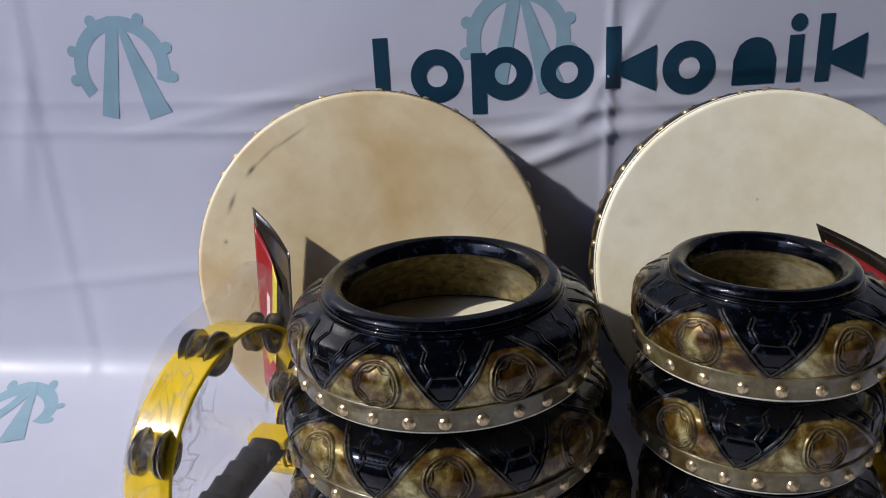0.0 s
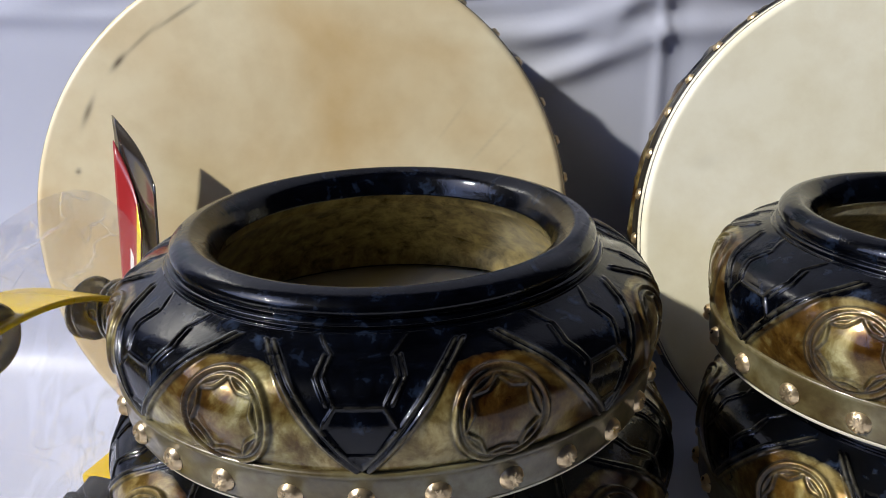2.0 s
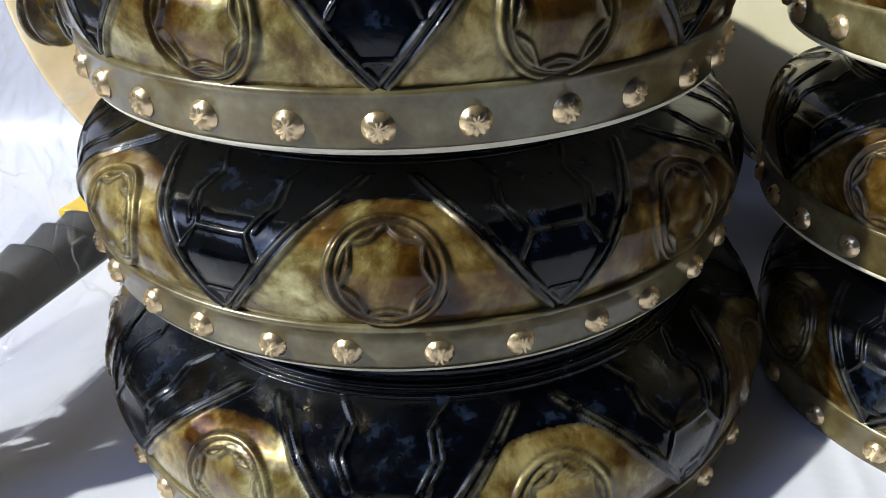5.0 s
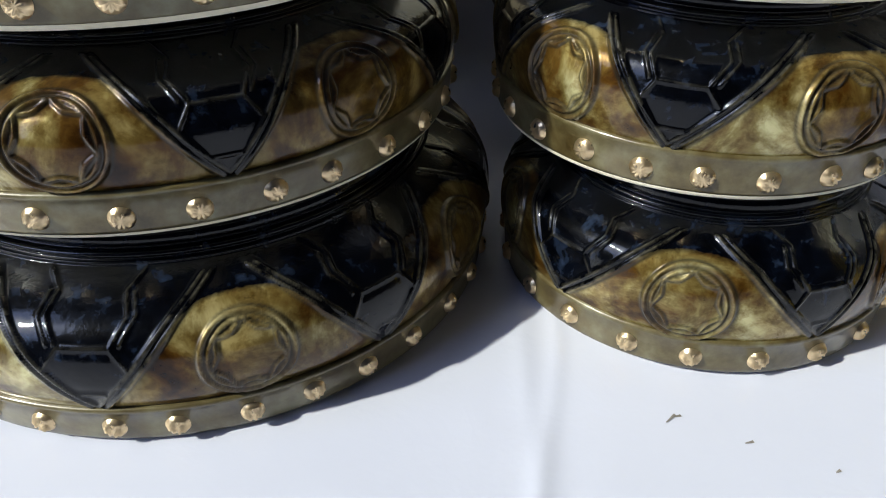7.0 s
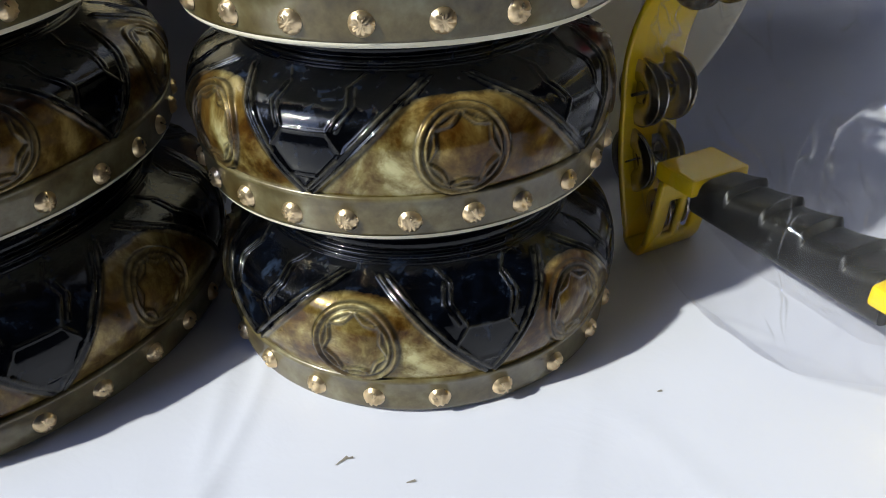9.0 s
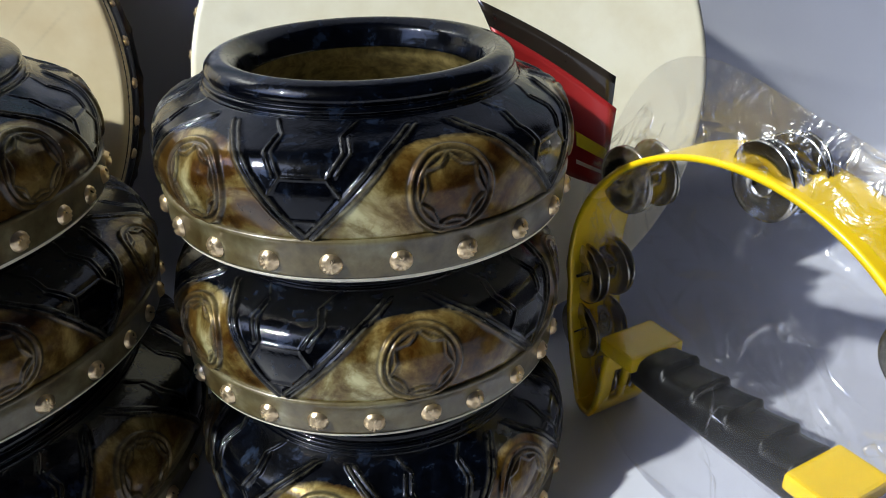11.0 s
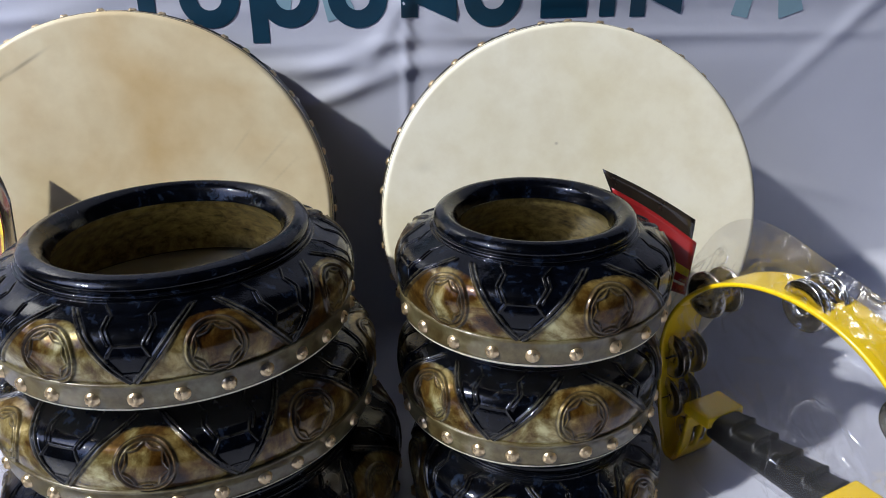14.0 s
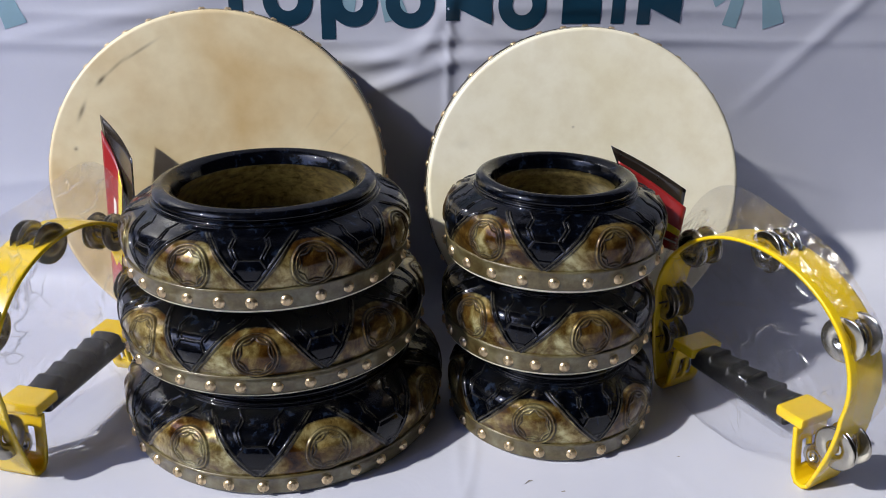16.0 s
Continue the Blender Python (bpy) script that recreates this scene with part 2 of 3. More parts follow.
def box(bm, size, m, bevel=0.0):
    made = bmesh.ops.create_cube(bm, size=1.0, matrix=m @ Matrix.Diagonal((*size, 1)))
    if bevel:
        edges = list({e for v in made["verts"] for e in v.link_edges})
        bmesh.ops.bevel(bm, geom=edges, offset=bevel, segments=2, affect="EDGES", profile=0.6)


def lathe(profile, count):
    """Points and quads of a closed turn of (r, z) rows."""
    a = np.linspace(0, 2 * np.pi, count, endpoint=False)
    pr = np.array(profile)
    v = np.stack([pr[:, 0][:, None] * np.cos(a), pr[:, 0][:, None] * np.sin(a), np.repeat(pr[:, 1][:, None], count, 1)], -1)
    return v.reshape(-1, 3), grid_faces(len(pr), count, wrap_m=True)


# ---- the banner on wall and floor ----
WALL_Y, TURN_Y = 0.962, 0.905
BEND = WALL_Y - TURN_Y


def crease(d, width):
    return np.exp(-(d / width) ** 2)


def wrinkle(x, s):
    """Height of the cloth off its smooth sheet; s runs up the floor and then the wall."""
    wall = np.clip((s - TURN_Y) / 0.1, 0, 1)
    h = 0.0016 * np.sin(7.1 * x + 2.2 * s + 0.6) * np.cos(5.3 * s - 1.7 * x) * wall
    for cx, wob, dep in ((0.169, 0.003, 0.0022), (-0.577, 0.005, 0.0016), (0.93, 0.006, 0.0020)):
        d = x - cx - wob * np.sin(9 * s)
        h = h + dep * (crease(d, 0.006) - 0.7 * crease(d - 0.016, 0.012)) * (0.3 + 0.7 * wall)
    for cs, dep in ((1.305, 0.0022), (1.345, 0.0016), (0.62, 0.0006), (1.78, 0.003)):
        d = s - cs - 0.006 * np.sin(6 * x)
        h = h + dep * (crease(d, 0.007) - 0.6 * crease(d + 0.015, 0.012)) * (0.4 + 0.6 * np.cos(4.1 * x + cs) ** 2)
    for ax, az, sl, ln, dep in ((0.115, 1.297, 0.30, 0.06, 0.0050), (0.09, 1.252, 0.36, 0.09, 0.0065), (0.06, 1.282, 0.02, 0.10, 0.0048), (0.23, 1.286, 0.12, 0.05, 0.0035), (0.22, 1.325, -0.5, 0.05, 0.003),
                                (0.31, 1.22, 0.5, 0.10, 0.003), (-0.30, 1.33, 0.2, 0.16, 0.003), (0.62, 1.12, -0.3, 0.16, 0.004),
                                (-0.60, 1.30, 4.0, 0.10, 0.003), (-0.66, 1.42, -0.5, 0.13, 0.004), (0.75, 1.34, 0.9, 0.18, 0.004),
                                (-0.5, 1.10, 0.1, 0.2, 0.003), (0.17, 1.36, 1.6, 0.09, 0.004)):
        d = (s - az) - sl * (x - ax)
        along = np.hypot(x - ax, s - az)
        h = h + dep * crease(d / math.hypot(1, sl), 0.011) * crease(along, ln)
    for ax, ay, ang, ln, dep in ((0.175, 0.515, 1.45, 0.16, 0.0011), (0.155, 0.500, -0.45, 0.05, 0.0007), (0.215, 0.535, 0.15, 0.10, 0.0007), (0.33, 0.47, 1.2, 0.09, 0.0008),
                                 (0.05, 0.47, 0.35, 0.10, 0.0007), (0.40, 0.50, 2.2, 0.10, 0.0009), (-0.30, 0.60, 1.1, 0.18, 0.0012), (-0.36, 0.72, 0.2, 0.20, 0.0012), (-0.42, 0.55, 2.0, 0.15, 0.0010)):
        d = -(x - ax) * math.sin(ang) + (s - ay) * math.cos(ang)
        along = (x - ax) * math.cos(ang) + (s - ay) * math.sin(ang)
        h = h + dep * crease(d + 0.004 * np.sin(30 * along), 0.0045) * crease(along, ln) * (1 - wall)
    for cx, cs in ((0.169, 1.3195), (0.169, 1.281)):
        rad = np.hypot(x - cx, s - cs)
        h = h + 0.0009 * crease(rad, 0.012) * np.sin(420 * (x - cx) + 260 * (s - cs)) + 0.0011 * crease(rad, 0.016)
    return h * np.where(s < TURN_Y - 0.1, 0.75, 0.65)


def banner_point(x, s, lift=0.0):
    x, s = np.broadcast_arrays(np.asarray(x, float), np.asarray(s, float))
    a = np.clip((s - TURN_Y) / (BEND * math.pi / 2), 0, 1) * math.pi / 2
    top = np.maximum(s - TURN_Y - BEND * math.pi / 2, 0)
    y = np.where(s < TURN_Y, s, TURN_Y + BEND * np.sin(a))
    z = BEND * (1 - np.cos(a)) + top
    # the sheet falls back towards both ends, most beyond the last drum
    back = 0.092 * (np.sqrt((x - 0.27) ** 2 + 0.02) + x - 0.27) + 0.028 * (np.sqrt((x + 0.20) ** 2 + 0.02) - x - 0.20) - 0.006
    y = y + np.sin(a) * back
    h = wrinkle(x, s) + lift
    return np.stack([x, y - np.sin(a) * h, z + np.cos(a) * h], -1)


def s_of(z):
    """Run of the banner at a height of the wall."""
    return TURN_Y + BEND * math.pi / 2 + (z - BEND)


def build_banner():
    xs = np.concatenate([np.linspace(-1.25, -0.2, 130, endpoint=False), np.linspace(-0.2, 0.5, 280, endpoint=False), np.linspace(0.5, 1.35, 110)])
    ss = np.concatenate([np.linspace(-0.55, 0.85, 120, endpoint=False), np.linspace(0.85, 1.2, 90, endpoint=False), np.linspace(1.2, 1.45, 110, endpoint=False), np.linspace(1.45, 2.1, 80)])
    X, S = np.meshgrid(xs, ss, indexing="ij")
    v = banner_point(X, S).reshape(-1, 3)
    me = mesh_of("banner", v, grid_faces(len(xs), len(ss)), VINYL)
    ob = tagged(new("backdrop", me), "white printed vinyl banner hung on the wall and run out over the floor", "banner", kind="structure")
    ob.modifiers.new("thick", "SOLIDIFY").thickness = 0.0012
    ob.modifiers["thick"].offset = -1
    return ob


def print_shape(name, pts, mat, parent, lift):
    """A flat inked shape lying on the banner; pts: closed outlines as lattice of (x, z)."""
    p = np.array(pts)
    v = banner_point(p[..., 0], s_of(p[..., 1]), lift)
    n, m = p.shape[:2]
    part(name, mesh_of(name, v.reshape(-1, 3), grid_faces(n, m), mat), parent)


def ring_pts(cx, cz, r0, r1, a0=0, a1=360, sx=1.0):
    a = np.radians(np.linspace(a0, a1, 49))
    r = np.linspace(r0, r1, 4)
    return np.stack([cx + sx * r[None] * np.cos(a)[:, None], cz + r[None] * np.sin(a)[:, None]], -1)


def bar_pts(x0, z0, x1, z1, w, w1=None):
    w1 = w if w1 is None else w1
    t = np.linspace(0, 1, 13)[:, None]
    k = np.linspace(-0.5, 0.5, 4)[None]
    dx, dz = x1 - x0, z1 - z0
    ln = math.hypot(dx, dz)
    nx, nz = -dz / ln, dx / ln
    ww = w + (w1 - w) * t
    return np.stack([x0 + dx * t + nx * k * ww, z0 + dz * t + nz * k * ww], -1)


def badge(cx, cz, r, banner):
    """A plain round emblem: a broken ring with dots, and two slanting bars within."""
    print_shape("ink_ring", ring_pts(cx, cz, 0.70 * r, 0.96 * r, -20, 215), INK_PALE, banner, 0.0003)
    for a in (62, 118, 20, 160, -12, 192):
        print_shape("ink_dot", ring_pts(cx + 1.0 * r * math.cos(radians(a)), cz + 1.0 * r * math.sin(radians(a)), 0.0, 0.11 * r), INK_PALE, banner, 0.0004)
    print_shape("ink_bar", bar_pts(cx - 0.42 * r, cz - 0.95 * r, cx - 0.02 * r, cz + 0.95 * r, 0.34 * r, 0.22 * r), INK_PALE, banner, 0.0004)
    print_shape("ink_bar", bar_pts(cx + 0.62 * r, cz - 0.95 * r, cx + 0.05 * r, cz + 0.90 * r, 0.50 * r, 0.10 * r), INK_PALE, banner, 0.0005)


def dome_pts(cx, z0, z1, w):
    """A block with a round top."""
    t = np.linspace(0, 1, 25)[:, None]
    k = np.linspace(-0.5, 0.5, 9)[None]
    top = z1 - w / 2 + np.sqrt(np.maximum(0.0, (w / 2) ** 2 - (k * w) ** 2))
    return np.stack(np.broadcast_arrays(cx + k * w, z0 + (top - z0) * t), -1)


def build_print(banner):
    for cx, cz in ((-0.447, 0.449), (0.056, 0.462), (0.592, 0.449), (-0.655, -0.0595)):
        badge(cx, cz, 0.066, banner)
    lift = 0.0005
    for x, z0, z1 in ((-0.1135, 0.402, 0.471), (0.1715, 0.3975, 0.4715), (0.4350, 0.391, 0.473), (0.3980, 0.3925, 0.4500), (0.0065, 0.373, 0.448)):
        print_shape("ink_bar", bar_pts(x, z0, x, z1, 0.0185), INK_DARK, banner, lift)
    for cx, cz in ((-0.0455, 0.4225), (0.0395, 0.4215), (0.115, 0.4200), (0.2645, 0.4180)):
        print_shape("ink_ring", ring_pts(cx, cz, 0.0135, 0.0325), INK_DARK, banner, lift + 0.0002)
    print_shape("ink_dot", ring_pts(0.3990, 0.4645, 0.0, 0.0105), INK_DARK, banner, lift)
    print_shape("ink_block", dome_pts(0.3465, 0.393, 0.450, 0.054), INK_DARK, banner, lift)
    for x, z in ((0.178, 0.420), (0.4430, 0.4200)):
        print_shape("ink_wedge", bar_pts(x, z, x + 0.046, z, 0.014, 0.056), INK_DARK, banner, lift + 0.0002)


def floor_marks(banner):
    """Small grey scuffs on the banner where it lies flat."""
    for cx, cy, ln, an in ((0.2345, 0.5175, 0.0075, 0.75), (0.238, 0.519, 0.004, 0.2), (0.268, 0.5027, 0.0045, 0.25), (0.303, 0.486, 0.003, 0.5),
                           (0.026, 0.458, 0.010, 0.45), (0.031, 0.459, 0.005, 1.0), (0.40, 0.555, 0.003, 0.2)):
        dx, dy = ln * math.cos(an), ln * math.sin(an)
        p = bar_pts(cx - dx / 2, cy - dy / 2, cx + dx / 2, cy + dy / 2, 0.0006, 0.0016)
        v = banner_point(p[..., 0], p[..., 1], 0.0005)
        part("scuff_mark", mesh_of("scuff_mark", v.reshape(-1, 3), grid_faces(*p.shape[:2]), SCUFF), banner)


# ---- the unseen room added to close the place ----
def slab(name, size, centre, mat, label, category):
    bm = bmesh.new()
    box(bm, size, Matrix.Translation(centre))
    return tagged(new(name, from_bmesh(name, bm, mat)), label, category, kind="structure")


def build_room():
    """An unseen dim hall, added to darken reflections and fill: roofed, walled, with one wide opening on the sunny
    side.
    """
    slab("floor", (4.5, 4.24, 0.1), (0.0, -0.70, -0.054), CONCRETE, "grey cement floor under the banner", "floor")
    slab("ceiling", (4.5, 4.24, 0.1), (0.0, -0.70, 3.80), DARK_SURROUND, "unseen dark ceiling, added to keep out the sky", "ceiling")
    slab("wall_north", (4.5, 0.12, 3.746), (0.0, 1.26, 1.870), DARK_SURROUND, "unseen dark wall, added to keep reflections dark behind the banner", "wall")
    slab("wall_south", (4.5, 0.12, 3.746), (0.0, -2.76, 1.870), DARK_SURROUND, "unseen dark wall, added to keep reflections dark", "wall")
    slab("wall_east", (0.12, 3.90, 3.746), (2.19, -0.75, 1.870), DARK_SURROUND, "unseen dark wall, added to keep reflections dark", "wall")
    slab("wall_west", (0.12, 3.90, 0.95), (-2.19, -0.75, 0.472), DARK_SURROUND, "unseen dark wall, added under the made-up opening", "wall")
    slab("wall_west_south", (0.12, 0.80, 2.790), (-2.19, -2.30, 2.345), DARK_SURROUND, "unseen dark pier, added beside the made-up opening", "wall")
    slab("wall_west_north", (0.12, 0.78, 2.790), (-2.19, 0.81, 2.345), DARK_SURROUND, "unseen dark pier, added beside the made-up opening", "wall")


# ---- hand drums ----
def smooth_profile(rows, step):
    """Rows of (r, z) joined by a gentle curve, resampled by arc length."""
    p = np.array(rows)
    fine = []
    ext = np.vstack([2 * p[0] - p[1], p, 2 * p[-1] - p[-2]])
    for i in range(1, len(ext) - 2):
        t = np.linspace(0, 1, 24, endpoint=False)[:, None]
        a, b, c, d = ext[i - 1], ext[i], ext[i + 1], ext[i + 2]
        fine.append(0.5 * (2 * b + (c - a) * t + (2 * a - 5 * b + 4 * c - d) * t ** 2 + (3 * b - 3 * c + d - a) * t ** 3))
    f = np.vstack(fine + [p[-1:]])
    s = np.concatenate([[0], np.cumsum(np.hypot(*np.diff(f, axis=0).T))])
    k = np.linspace(0, s[-1], max(8, int(s[-1] / step)))
    return np.stack([np.interp(k, s, f[:, 0]), np.interp(k, s, f[:, 1])], 1), k


def seg_dist(u, w, a, b):
    ax, ay, bx, by = *a, *b
    t = np.clip(((u - ax) * (bx - ax) + (w - ay) * (by - ay)) / ((bx - ax) ** 2 + (by - ay) ** 2), 0, 1)
    return np.hypot(u - ax - t * (bx - ax), w - ay - t * (by - ay))


BAND_H = 0.0238


def shell_mesh(R, H, lip, mouth, arches, phase, count, step, cuts=()):
    """The lacquered bowl: bulging side with arches, rosettes and V panels in relief, a ringed lip and the hollow inside.
    cuts: where the hand-set arches are uneven, the angles at which some of them meet; the rest share what is left."""
    b = BAND_H
    body = H - b
    out_rows = [(R * 0.985, b - 0.002), (R * 1.000, b + 0.001), (R * 1.014, b + 0.12 * body), (R * 1.020, b + 0.26 * body), (R * 1.008, b + 0.42 * body),
                (R * 0.960, b + 0.58 * body), ((R * 0.960 * 0.45 + lip * 0.55), b + 0.705 * body), (lip * 1.055, b + 0.765 * body)]
    prof, arc = smooth_profile(out_rows, step)
    top_rows = [(lip * 1.055, b + 0.765 * body), (lip * 1.030, b + 0.775 * body), (lip * 1.042, b + 0.80 * body), (lip * 1.032, b + 0.822 * body), (lip * 1.008, b + 0.832 * body),
                (lip * 1.022, b + 0.855 * body), (lip * 1.026, b + 0.89 * body), (lip * 1.015, b + 0.93 * body), (lip * 0.985, b + 0.970 * body),
                (lip * 0.938, b + 0.995 * body), (lip * 0.45 + mouth * 0.55, H - 0.010 * body), (mouth * 1.02, H - 0.07 * body), (mouth * 0.99, H - 0.14 * body), (mouth * 0.972, H - 0.21 * body), (mouth * 0.962, H - 0.255 * body)]
    tprof, _ = smooth_profile(top_rows, step * 1.1)
    in_rows = [(mouth * 0.962, H - 0.255 * body), (mouth * 0.948, H - 0.27 * body), (mouth * 0.958, H - 0.30 * body), (mouth * 1.09, H - 0.48 * body), (R * 0.90, b), (R * 0.93, 0.004)]
    iprof, _ = smooth_profile(in_rows, 0.006)
    n1, n2 = len(prof), len(prof) + len(tprof)
    pr = np.vstack([prof, tprof, iprof])
    th = np.linspace(0, 2 * np.pi, count, endpoint=False)
    d = np.gradient(pr, axis=0)
    nr = np.stack([d[:, 1], -d[:, 0]], 1)
    nr /= np.linalg.norm(nr, axis=1)[:, None] + 1e-9
    # pattern on the outer side
    span = 2 * np.pi / arches
    q = ((th - phase + span / 2) % span) - span / 2
    true_q = q
    if cuts:
        marks = [radians(c) for c in cuts]
        left_over = (marks[0] + 2 * np.pi - marks[-1]) / (arches - len(cuts) + 1)
        marks += [marks[-1] + left_over * k for k in range(1, arches - len(cuts) + 2)]
        marks = np.array(marks)
        turned = (th - marks[0]) % (2 * np.pi) + marks[0]
        at = np.clip(np.searchsorted(marks, turned, side="right") - 1, 0, len(marks) - 2)
        wide = (marks[1:] - marks[:-1])[at]
        true_q = turned - marks[:-1][at] - wide / 2
        q = true_q / wide * span
    wtop = 0.80 * arc[-1]
    S = span * R * 1.04
    u = q[None] * (R * 1.04)
    u = np.broadcast_to(u, (n1, count))
    w = np.broadcast_to(arc[:, None], (n1, count))
    xx = np.abs(2 * u / S)
    ray_ = 1.30 * wtop * (1 - xx)
    dome = 0.93 * wtop * (1 - 0.34 * xx ** 2)
    k_ = 0.06 * wtop
    edge = -k_ * np.log(np.exp(-ray_ / k_) + np.exp(-dome / k_))
    norm = math.hypot(1, 1.30 * wtop * 2 / S)
    dist = (w - edge) / np.where(ray_ < dome, norm, 1.15)
    dray = (w - ray_) / norm
    gold = np.clip(0.5 - dist / np.where(ray_ < dome, 0.0035, 0.009), 0, 1)
    lw = 0.0012
    relief = np.zeros((n1, count))
    line = np.zeros((n1, count))
    crest = np.zeros((n1, count))

    def rib(dd, width, height):
        nonlocal relief, line, crest
        k = np.exp(-(dd / width) ** 2)
        relief = np.maximum(relief, height * k)
        crest = np.maximum(crest, k ** 3 * min(1.0, height / 0.0016) ** 2)
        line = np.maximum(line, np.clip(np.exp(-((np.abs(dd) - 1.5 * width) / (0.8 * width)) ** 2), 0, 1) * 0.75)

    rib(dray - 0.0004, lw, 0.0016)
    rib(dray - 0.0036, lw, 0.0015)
    low = np.clip((1.16 * wtop - w) / (0.05 * wtop), 0, 1)
    relief *= low
    line *= low
    crest *= low
    # rosette
    wr = wtop * 0.44
    R0 = min(0.0215, 0.39 * wtop)
    ur = np.broadcast_to(true_q[None] * (R * 1.04), (n1, count))
    rho = np.hypot(ur, w - wr)
    phi = np.arctan2(w - wr, ur)
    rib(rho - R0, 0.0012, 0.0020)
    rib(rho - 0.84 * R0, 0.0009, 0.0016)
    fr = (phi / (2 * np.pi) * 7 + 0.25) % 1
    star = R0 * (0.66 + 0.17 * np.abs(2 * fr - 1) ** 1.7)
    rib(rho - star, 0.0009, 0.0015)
    relief += 0.0010 * np.clip(1 - (rho / (0.64 * R0)) ** 2, 0, 1)
    # V panels between the arches
    u2 = (np.abs(u) - S / 2)
    for a, c in (((-0.085 * S, 0.62 * wtop), (0.085 * S, 0.62 * wtop)), ((-0.085 * S, 0.62 * wtop), (-0.135 * S, 0.45 * wtop)),
                 ((-0.085 * S, 0.62 * wtop), (-0.140 * S, 0.84 * wtop)), ((-0.140 * S, 0.84 * wtop), (-0.125 * S, 1.04 * wtop)),
                 ((-0.115 * S, 0.64 * wtop), (-0.168 * S, 0.84 * wtop)), ((-0.168 * S, 0.84 * wtop), (-0.155 * S, 1.04 * wtop)),
                 ((-0.125 * S, 1.04 * wtop), (-0.20 * S, arc[-1])), ((-0.045 * S, 0.24 * wtop), (0.045 * S, 0.24 * wtop))):
        rib(seg_dist(u2, w, a, c), 0.0008, 0.0010)
    fade = np.clip(w / 0.004, 0, 1) * np.clip((arc[-1] - w) / 0.004, 0, 1)
    relief *= fade
    line *= fade
    crest *= fade
    disp = np.zeros((len(pr), count))
    disp[:n1] = relief
    r = pr[:, 0][:, None] + disp * nr[:, 0][:, None]
    z = pr[:, 1][:, None] + disp * nr[:, 1][:, None]
    v = np.stack([r * np.cos(th), r * np.sin(th), z], -1)
    me = mesh_of("shell", v.reshape(-1, 3), grid_faces(len(pr), count, wrap_m=True), GLAZE)
    full = np.zeros((len(pr), count))
    full[:n1] = gold
    set_attr(me, "gold", full.ravel())
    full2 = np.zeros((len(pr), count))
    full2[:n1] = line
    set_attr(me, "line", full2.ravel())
    full3 = np.zeros((len(pr), count))
    full3[:n1] = crest
    set_attr(me, "crest", full3.ravel())
    ins = np.zeros((len(pr), count))
    ins[n2:] = 1
    set_attr(me, "inside", ins.ravel())
    return me


def stud_mesh(r, h):
    """A domed upholstery nail with a ribbed flower face, facing +x."""
    n, rings = 20, 5
    verts, faces = [], []
    for i in range(rings):
        k = i / (rings - 1)
        for j in range(n):
            a = 2 * math.pi * j / n
            rad = r * (1 - k * 0.86)
            lift = h * math.sqrt(1 - (1 - k) ** 2) * (1 + (0.38 if j % 2 else -0.26) * (1 if 0 < i < rings - 1 else 0))
            verts.append((lift, rad * math.cos(a), rad * math.sin(a)))
    for i in range(rings - 1):
        for j in range(n):
            faces.append((i * n + j, i * n + (j + 1) % n, (i + 1) * n + (j + 1) % n, (i + 1) * n + j))
    faces.append([(rings - 1) * n + j for j in range(n)])
    return mesh_of("stud", verts, faces, BRASS)


STUD = stud_mesh(0.0058, 0.0027)
STUD_SMALL = stud_mesh(0.0046, 0.0022)


def band_mesh(R, count=200, mat=None):
    h = BAND_H
    v, f = lathe([(R * 0.93, 0.003), (R * 0.985, 0.0026), (R * 0.998, 0.0034), (R, 0.005), (R * 1.004, 0.5 * h), (R * 1.006, h - 0.003), (R * 1.012, h - 0.002),
                  (R * 1.013, h - 0.0003), (R * 1.006, h + 0.0008), (R * 0.98, h + 0.0008)], count)
    return mesh_of("band", v, f, mat or BAND)


def skin_mesh(R, mat, puff=0.0, scuffs=(), rings=60, count=180):
    """The stretched hide: a flat face with its rim turned over the edge of the shell. It faces down, at z = 0."""
    rows = [(0.0005, 0.0)] + [(R * 0.972 * k / rings, 0.0) for k in range(1, rings + 1)]
    rows += [(R * 0.985, 0.0004), (R * 0.995, 0.0014), (R * 1.0, 0.003), (R * 1.001, 0.0045)] if not puff else \
            [(R * 0.982, 0.0006), (R * 0.990, 0.002), (R * 0.996, 0.0045), (R * 0.999, 0.008), (R * 1.0, 0.013)]
    v, f = lathe(rows, count)
    me = mesh_of("skin", v, [q[::-1] for q in f], mat)
    s = np.zeros(len(v))
    for x0, y0, ln, wd, an, amt in scuffs:
        u = (v[:, 0] - x0) * math.cos(an) + (-v[:, 1] - y0) * math.sin(an)
        w = -(v[:, 0] - x0) * math.sin(an) + (-v[:, 1] - y0) * math.cos(an)
        s += amt * np.exp(-(u / ln) ** 2 - (w / wd) ** 2)
    set_attr(me, "scuff", np.clip(s, 0, 1))
    return me


